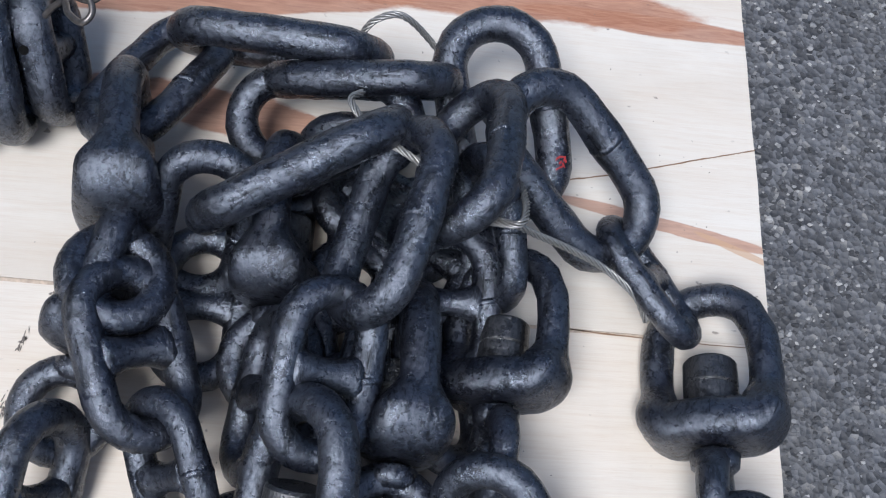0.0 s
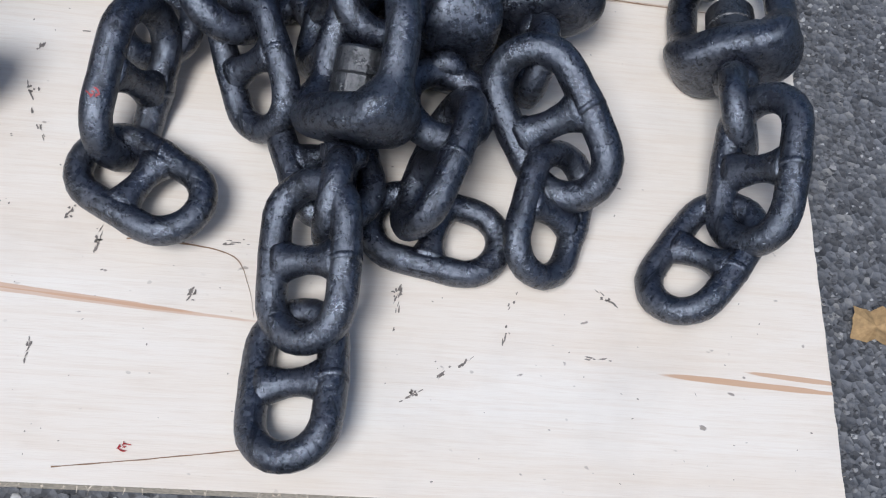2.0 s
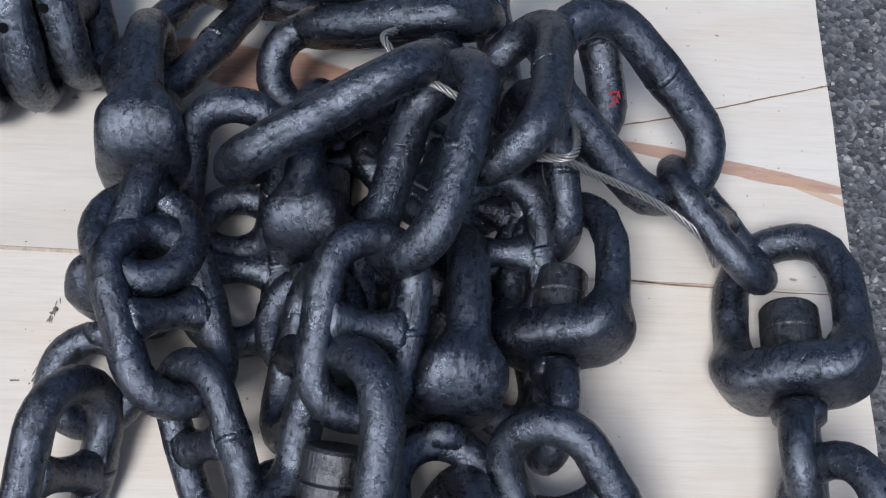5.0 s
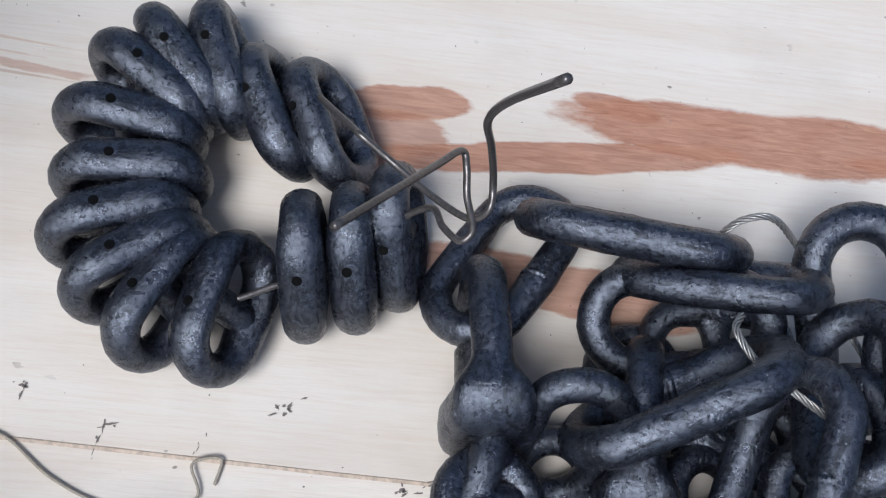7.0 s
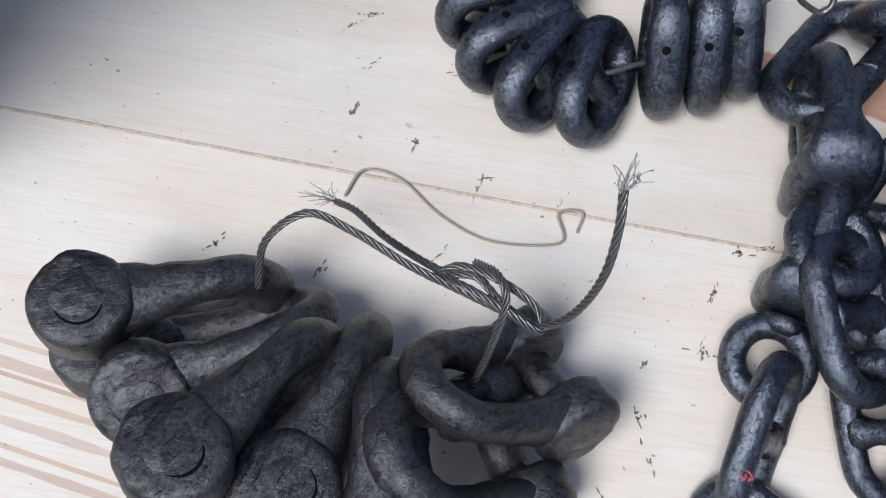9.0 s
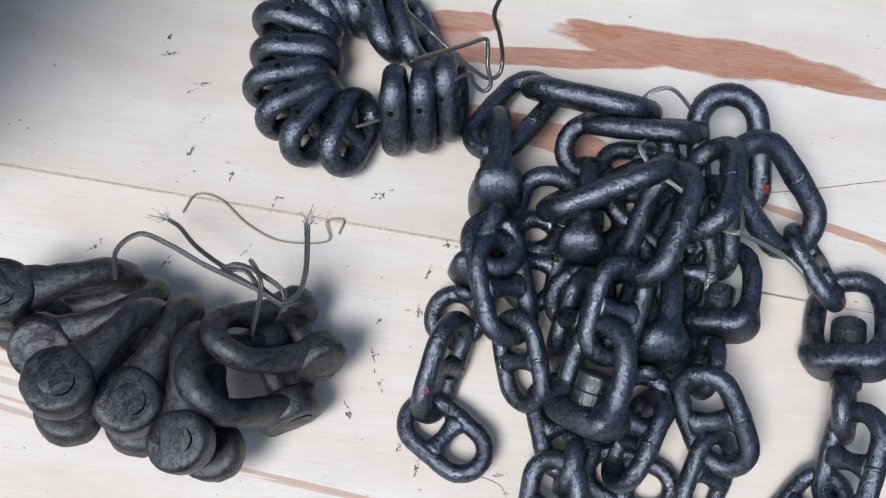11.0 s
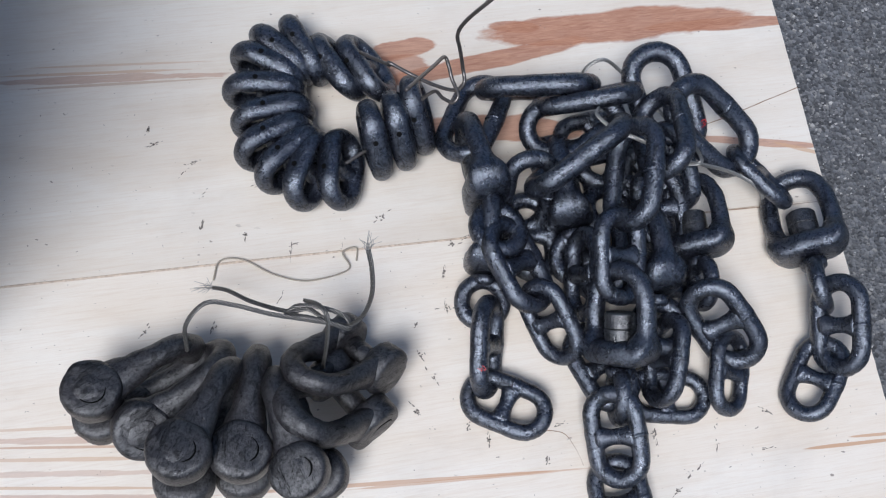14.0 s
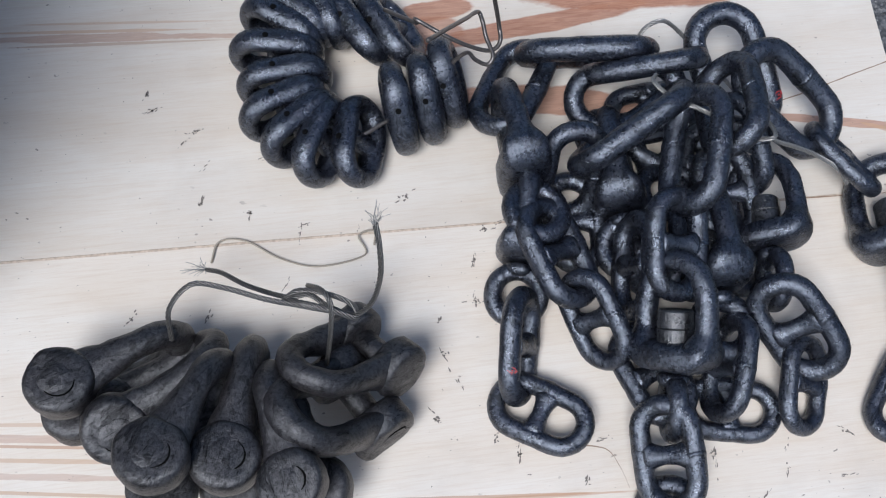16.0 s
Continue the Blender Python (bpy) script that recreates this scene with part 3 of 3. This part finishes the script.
joining_link(-0.2559, 0.4098, 0.0470, -78.0, 8, 48)
joining_link(-0.2253, 0.4188, 0.0470, -76.0, 12, 48)
joining_link(-0.1992, 0.4363, 0.0470, -72.0, 24, 48)
# -- end of chain pieces --
# links deep in the heap, seen only as dark iron between the upper ones
stud_link(0.030, 0.345, 0.022, 8, 6, 62)
stud_link(-0.030, 0.350, 0.020, -6, 4, 15)
stud_link(0.062, 0.318, 0.026, 5, -12, -24)
stud_link(0.012, 0.272, 0.024, 4, 14, 8)
stud_link(0.020, 0.392, 0.020, 2, -5, 95)
stud_link(0.068, 0.228, 0.022, 4, 30, 12)
stud_link(-0.012, 0.232, 0.030, -5, -35, -10)


# ---- ropes and wires ----
def glide(points, per=10):
    """A smooth run of points through those given."""
    p = [Vector(q) for q in points]
    p = [p[0] * 2 - p[1]] + p + [p[-1] * 2 - p[-2]]
    out = []
    for i in range(1, len(p) - 2):
        for k in range(per):
            t = k / per
            out.append(0.5 * (2 * p[i] + (p[i + 1] - p[i - 1]) * t + (2 * p[i - 1] - 5 * p[i] + 4 * p[i + 1] - p[i + 2]) * t * t + (3 * p[i] - p[i - 1] - 3 * p[i + 1] + p[i + 2]) * t ** 3))
    out.append(p[-2])
    return out


def rope(name, runs, thick, material, label, frayed=()):
    """A wire rope of laid strands; each run is one visible length of it."""
    ob = tagged(new(name), label, "wire rope")
    for run in runs:
        dense = glide(run, 14)
        bm = bmesh.new()
        total, dist = 0.0, [0.0]
        for a, b in zip(dense, dense[1:]):
            total += (b - a).length
            dist.append(total)
        nrm = None
        frames = []
        for i, p in enumerate(dense):
            tan = (dense[min(i + 1, len(dense) - 1)] - dense[max(i - 1, 0)]).normalized()
            if nrm is None:
                nrm = tan.orthogonal().normalized()
            nrm = (nrm - tan * nrm.dot(tan)).normalized()
            frames.append((p, nrm.copy(), tan.cross(nrm)))
        for s in range(5):
            path = []
            for (p, a, b), dd in zip(frames, dist):
                w = dd / (thick * 6.0) * 2 * math.pi + s * 2 * math.pi / 5
                path.append(p + (a * math.cos(w) + b * math.sin(w)) * thick * 0.34)
            sweep(bm, path, [thick * 0.175] * len(path), None, 5)
        part("rope_run", bm, material, ob)
    rnd = random.Random(7)
    for tip, way in frayed:
        bm = bmesh.new()
        for k in range(22):
            d = (Vector(way).normalized() + Vector((rnd.uniform(-0.8, 0.8), rnd.uniform(-0.8, 0.8), rnd.uniform(-0.4, 0.6))) * 0.8)
            ln = rnd.uniform(0.005, 0.016)
            q = Vector(tip)
            path = [q, q + d * ln * 0.5, q + d * ln + Vector((rnd.uniform(-1, 1), rnd.uniform(-1, 1), rnd.uniform(-0.5, 0.5))) * 0.006]
            sweep(bm, glide(path, 4), [0.00028] * 9, None, 4)
        tagged(part("frayed_end", bm, ROPE, ob, "frayed bright wire ends"), kind="stuff")
    return ob


def bent_wire(name, runs, r, material, label, category):
    ob = tagged(new(name), label, category)
    for run in runs:
        bm = bmesh.new()
        line = glide(run, 8)
        sweep(bm, line, [r] * len(line), None, 8)
        part("wire_run", bm, material, ob)
    return ob


rope("wire_rope", [
    [(-0.494, 0.173, 0.085), (-0.490, 0.190, 0.120), (-0.467, 0.203, 0.142), (-0.440, 0.198, 0.140), (-0.405, 0.185, 0.135), (-0.380, 0.178, 0.132), (-0.352, 0.170, 0.130), (-0.330, 0.164, 0.128)],
    [(-0.461, 0.247, 0.062), (-0.445, 0.235, 0.080), (-0.420, 0.210, 0.105), (-0.385, 0.187, 0.128), (-0.365, 0.184, 0.136), (-0.350, 0.171, 0.139), (-0.328, 0.161, 0.135), (-0.312, 0.162, 0.160), (-0.304, 0.168, 0.205), (-0.303, 0.182, 0.235), (-0.305, 0.197, 0.252)],
    [(-0.388, 0.184, 0.128), (-0.370, 0.175, 0.141), (-0.345, 0.164, 0.143), (-0.326, 0.157, 0.138), (-0.328, 0.170, 0.137), (-0.350, 0.182, 0.140), (-0.375, 0.190, 0.133), (-0.391, 0.182, 0.126)],
    [(-0.366, 0.202, 0.112), (-0.354, 0.184, 0.146), (-0.347, 0.168, 0.148), (-0.350, 0.150, 0.120), (-0.356, 0.135, 0.080)],
], 0.0050, ROPE_DARK, "grey twisted steel wire rope knotted round the shackles", [((-0.461, 0.247, 0.062), (-1, 0.5, 0.1)), ((-0.305, 0.195, 0.250), (0.1, 1, 0.6))])
rope("wire_rope", [
    [(0.000, 0.448, 0.080), (0.010, 0.455, 0.093), (0.028, 0.457, 0.098), (0.052, 0.452, 0.076), (0.078, 0.430, 0.058), (0.097, 0.405, 0.052), (0.107, 0.370, 0.066), (0.106, 0.335, 0.098), (0.101, 0.308, 0.124), (0.094, 0.294, 0.134), (0.078, 0.300, 0.122)],
    [(0.070, 0.304, 0.118), (0.092, 0.301, 0.120), (0.115, 0.304, 0.100), (0.137, 0.305, 0.084), (0.165, 0.302, 0.066), (0.188, 0.288, 0.058), (0.200, 0.275, 0.045)],
    [(0.002, 0.388, 0.110), (-0.005, 0.374, 0.120), (0.010, 0.352, 0.122), (0.027, 0.338, 0.128), (0.045, 0.328, 0.125)],
    [(0.070, 0.415, 0.070), (0.075, 0.400, 0.085), (0.082, 0.390, 0.095)],
], 0.0048, ROPE, "bright twisted steel wire rope threaded through chain links")
bent_wire("tie_wire", [
    [(-0.258, 0.517, 0.070), (-0.230, 0.482, 0.095), (-0.232, 0.475, 0.112), (-0.208, 0.460, 0.106), (-0.185, 0.440, 0.112), (-0.165, 0.424, 0.124), (-0.155, 0.426, 0.135), (-0.155, 0.440, 0.145), (-0.163, 0.441, 0.185), (-0.172, 0.434, 0.228), (-0.172, 0.418, 0.280), (-0.168, 0.376, 0.382)],
    [(-0.241, 0.362, 0.252), (-0.215, 0.398, 0.212), (-0.190, 0.434, 0.170), (-0.174, 0.455, 0.147), (-0.170, 0.447, 0.142), (-0.168, 0.432, 0.136), (-0.162, 0.418, 0.124), (-0.168, 0.412, 0.118), (-0.178, 0.422, 0.112), (-0.184, 0.436, 0.104), (-0.198, 0.436, 0.085), (-0.205, 0.430, 0.060)],
    [(-0.205, 0.428, 0.050), (-0.240, 0.408, 0.046), (-0.270, 0.398, 0.044), (-0.300, 0.385, 0.042), (-0.330, 0.385, 0.040), (-0.365, 0.410, 0.038), (-0.375, 0.450, 0.038), (-0.360, 0.490, 0.040), (-0.320, 0.515, 0.044), (-0.268, 0.519, 0.050)],
], 0.0022, IRON, "stiff rusty iron wire twisted through the joining links", "tie wire")
bent_wire("wood_sliver", [
    [(-0.463, 0.277, 0.003), (-0.453, 0.299, 0.004), (-0.426, 0.297, 0.003), (-0.393, 0.274, 0.003), (-0.355, 0.261, 0.003), (-0.307, 0.268, 0.004), (-0.311, 0.289, 0.006), (-0.294, 0.294, 0.004), (-0.296, 0.278, 0.003)],
], 0.0010, THREAD, "thin curled tan wood sliver on the board", "wood sliver")


# ---- small things ----
def shapeless(bm, x, y, z, length, width, turn, rnd):
    """A thin uneven smear."""
    n = 9
    top = []
    for k in range(n):
        w = 2 * math.pi * k / n
        r = rnd.uniform(0.45, 1.15)
        p = Vector((length * math.cos(w) * r, width * math.sin(w) * r, 0))
        p.rotate(Euler((0, 0, radians(turn))))
        top.append(bm.verts.new((x + p.x, y + p.y, z)))
    bm.faces.new(top)


def scuffs():
    rnd = random.Random(11)
    bm = bmesh.new()
    spots = [(-0.18, 0.045, 80), (-0.12, 0.012, 60), (-0.10, 0.05, 10), (0.01, 0.01, 85), (0.012, 0.024, 70), (0.137, -0.014, 0), (0.15, 0.028, -35),
             (0.085, 0.022, 60), (0.04, -0.03, 45), (0.055, -0.022, 40), (0.022, -0.045, 35), (-0.21, -0.03, 85), (0.08, -0.002, 80), (-0.545, 0.228, 50), (-0.47, 0.345, 70),
             (-0.40, 0.390, 20), (-0.37, 0.305, 80), (-0.39, 0.245, 60), (-0.24, 0.19, 70), (-0.20, 0.21, 85), (-0.20, 0.205, -5), (-0.18, 0.285, 20),
             (-0.165, 0.288, 25), (-0.47, 0.22, 60), (-0.42, 0.33, 80), (-0.195, 0.25, 80), (-0.48, 0.42, 40), (-0.515, 0.46, 20), (-0.465, 0.385, 45), (-0.365, 0.31, 10),
             (-0.31, 0.30, 75), (-0.26, 0.33, 30), (-0.47, 0.43, 10), (-0.52, 0.48, 60), (-0.24, 0.155, -70), (-0.23, 0.125, -60), (-0.255, 0.09, -60), (-0.2, 0.065, 70)]
    for x, y, turn in spots:
        way = Vector((math.cos(radians(turn)), math.sin(radians(turn))))
        for k in range(rnd.randint(4, 7)):
            along = rnd.gauss(0, 0.006)
            shapeless(bm, x + way.x * along + rnd.gauss(0, 0.0009), y + way.y * along + rnd.gauss(0, 0.0009), 0.00035 + 0.00002 * k, rnd.uniform(0.0008, 0.0042), rnd.uniform(0.0003, 0.0009), turn + rnd.gauss(0, 9), rnd)
        if rnd.random() < 0.5:
            for k in range(5):
                shapeless(bm, x + rnd.gauss(0, 0.0018), y + rnd.gauss(0, 0.0016), 0.0005, rnd.uniform(0.0008, 0.0022), rnd.uniform(0.0006, 0.0015), rnd.uniform(0, 180), rnd)
    for k in range(520):
        shapeless(bm, rnd.uniform(-0.72, 0.28), rnd.uniform(-0.10, 0.62), 0.0005, rnd.uniform(0.0003, 0.0011), rnd.uniform(0.0002, 0.0007), rnd.uniform(0, 180), rnd)
    ob = part("scuff_mark", bm, SCUFF, None, smooth=False)
    tagged(ob, "black paint scuffs and specks on the plywood", "scuff marks", kind="stuff")


scuffs()


def crack(points, width, label):
    """A narrow dark split in the veneer."""
    bm = bmesh.new()
    line = glide([(x, y, 0.0004) for x, y in points], 10)
    a = [bm.verts.new(p + Vector((0, width * (0.3 + abs(noise.noise(p * 300))), 0))) for p in line]
    b = [bm.verts.new(p - Vector((0, width * (0.3 + abs(noise.noise(p * 310))), 0))) for p in line]
    for i in range(len(line) - 1):
        bm.faces.new((a[i], a[i + 1], b[i + 1], b[i]))
    ob = part("veneer_split", bm, SPLIT, None, smooth=False)
    tagged(ob, label, "veneer split", kind="structure")


SPLIT = plain("split_shadow_wood", (0.28, 0.17, 0.10), 0.9, 0.0, 500)
crack([(0.155, 0.398), (0.20, 0.408), (0.26, 0.425), (0.314, 0.440)], 0.0011, "fine dark split in pale veneer")
crack([(0.15, 0.284), (0.20, 0.281), (0.25, 0.279), (0.306, 0.278)], 0.0008, "fine dark split in pale veneer")
crack([(-0.185, -0.1015), (-0.13, -0.094), (-0.078, -0.086)], 0.0006, "fine dark split in pale veneer")
crack([(-0.163, 0.048), (-0.125, 0.047), (-0.095, 0.040), (-0.084, 0.020), (-0.079, 0.000)], 0.0011, "lifted curved veneer edge")


def red_mark(name, x, y, z, size, normal, label):
    rnd = random.Random(5)
    bm = bmesh.new()
    for k in range(7):
        shapeless(bm, rnd.gauss(0, size * 0.4), rnd.gauss(0, size * 0.5), 0.0001 * k, size * rnd.uniform(0.3, 0.9), size * 0.18, rnd.uniform(0, 180), rnd)
    ob = part(name, bm, RED, None, smooth=False)
    ob.matrix_basis = Matrix.Translation((x, y, z)) @ Vector(normal).to_track_quat("Z", "Y").to_matrix().to_4x4()
    tagged(ob, label, "paint mark")


red_mark("red_paint_mark", 0.1345, 0.366, 0.084, 0.0048, (0.25, -0.3, 1), "red marker scribble on a black chain link")
red_mark("red_paint_mark", -0.1845, 0.112, 0.0665, 0.004, (-0.2, -0.3, 1), "red marker dab on a black stud link")
red_mark("red_paint_mark", -0.146, -0.088, 0.0006, 0.0034, (0, 0, 1), "small red marker dab on the plywood")


def leaf():
    bm = bmesh.new()
    n = 26
    rim = []
    for k in range(n):
        w = 2 * math.pi * k / n
        r = 0.016 * (1 + 0.13 * math.cos(5 * w + 0.4) + 0.09 * math.sin(11 * w) + 0.12 * math.cos(2 * w))
        rim.append(bm.verts.new((r * math.cos(w) * 1.15, r * math.sin(w), 0.003 + 0.003 * math.sin(3 * w))))
    c = bm.verts.new((0, 0, 0.0015))
    low = bm.verts.new((0, 0, 0.0008))
    for k in range(n):
        bm.faces.new((c, rim[k], rim[(k + 1) % n]))
        bm.faces.new((low, rim[(k + 1) % n], rim[k]))
    ob = part("dry_leaf", bm, LEAF, None, smooth=False)
    ob.location = (0.347, 0.030, GROUND)
    tagged(ob, "dry curled tan leaf lying on asphalt", "leaf")


leaf()


def stones():
    """Chippings that stand out of the asphalt along the sides of the board that the walk passes."""
    rnd = random.Random(3)
    verts, faces = [], []
    def chip(x, y, r):
        base = len(verts)
        turn = rnd.uniform(0, math.pi)
        h = r * rnd.uniform(0.15, 0.85)
        k = 6
        for ring, (f, z) in enumerate(((1.0, -0.002), (0.92, h * 0.6), (0.5, h))):
            for i in range(k):
                w = turn + 2 * math.pi * i / k
                q = r * f * rnd.uniform(0.5, 1.25)
                verts.append((x + q * math.cos(w), y + q * math.sin(w) * 0.8, GROUND - 0.0012 + z))
        for ring in (0, 1):
            for i in range(k):
                a, b = base + ring * k + i, base + ring * k + (i + 1) % k
                faces.append((a, b, b + k, a + k))
        faces.append(tuple(base + 2 * k + i for i in range(k)))
    for i in range(27000):
        if i < 18500:
            x, y = rnd.uniform(0.29, 0.72), rnd.uniform(-0.24, 0.95)
            if x < edge_x(y) + 0.002:
                continue
        else:
            x, y = rnd.uniform(-0.45, 0.45), rnd.uniform(-0.30, -0.113)
        chip(x, y, rnd.choice((0.0009, 0.0012, 0.0016, 0.0020, 0.0028)) * rnd.uniform(0.7, 1.25))
    me = bpy.data.meshes.new("asphalt_chippings")
    me.from_pydata(verts, [], faces)
    me.materials.append(STONE)
    tagged(new("asphalt_chippings", me), "grey stone chippings bound in the asphalt", "chippings", kind="stuff")


stones()
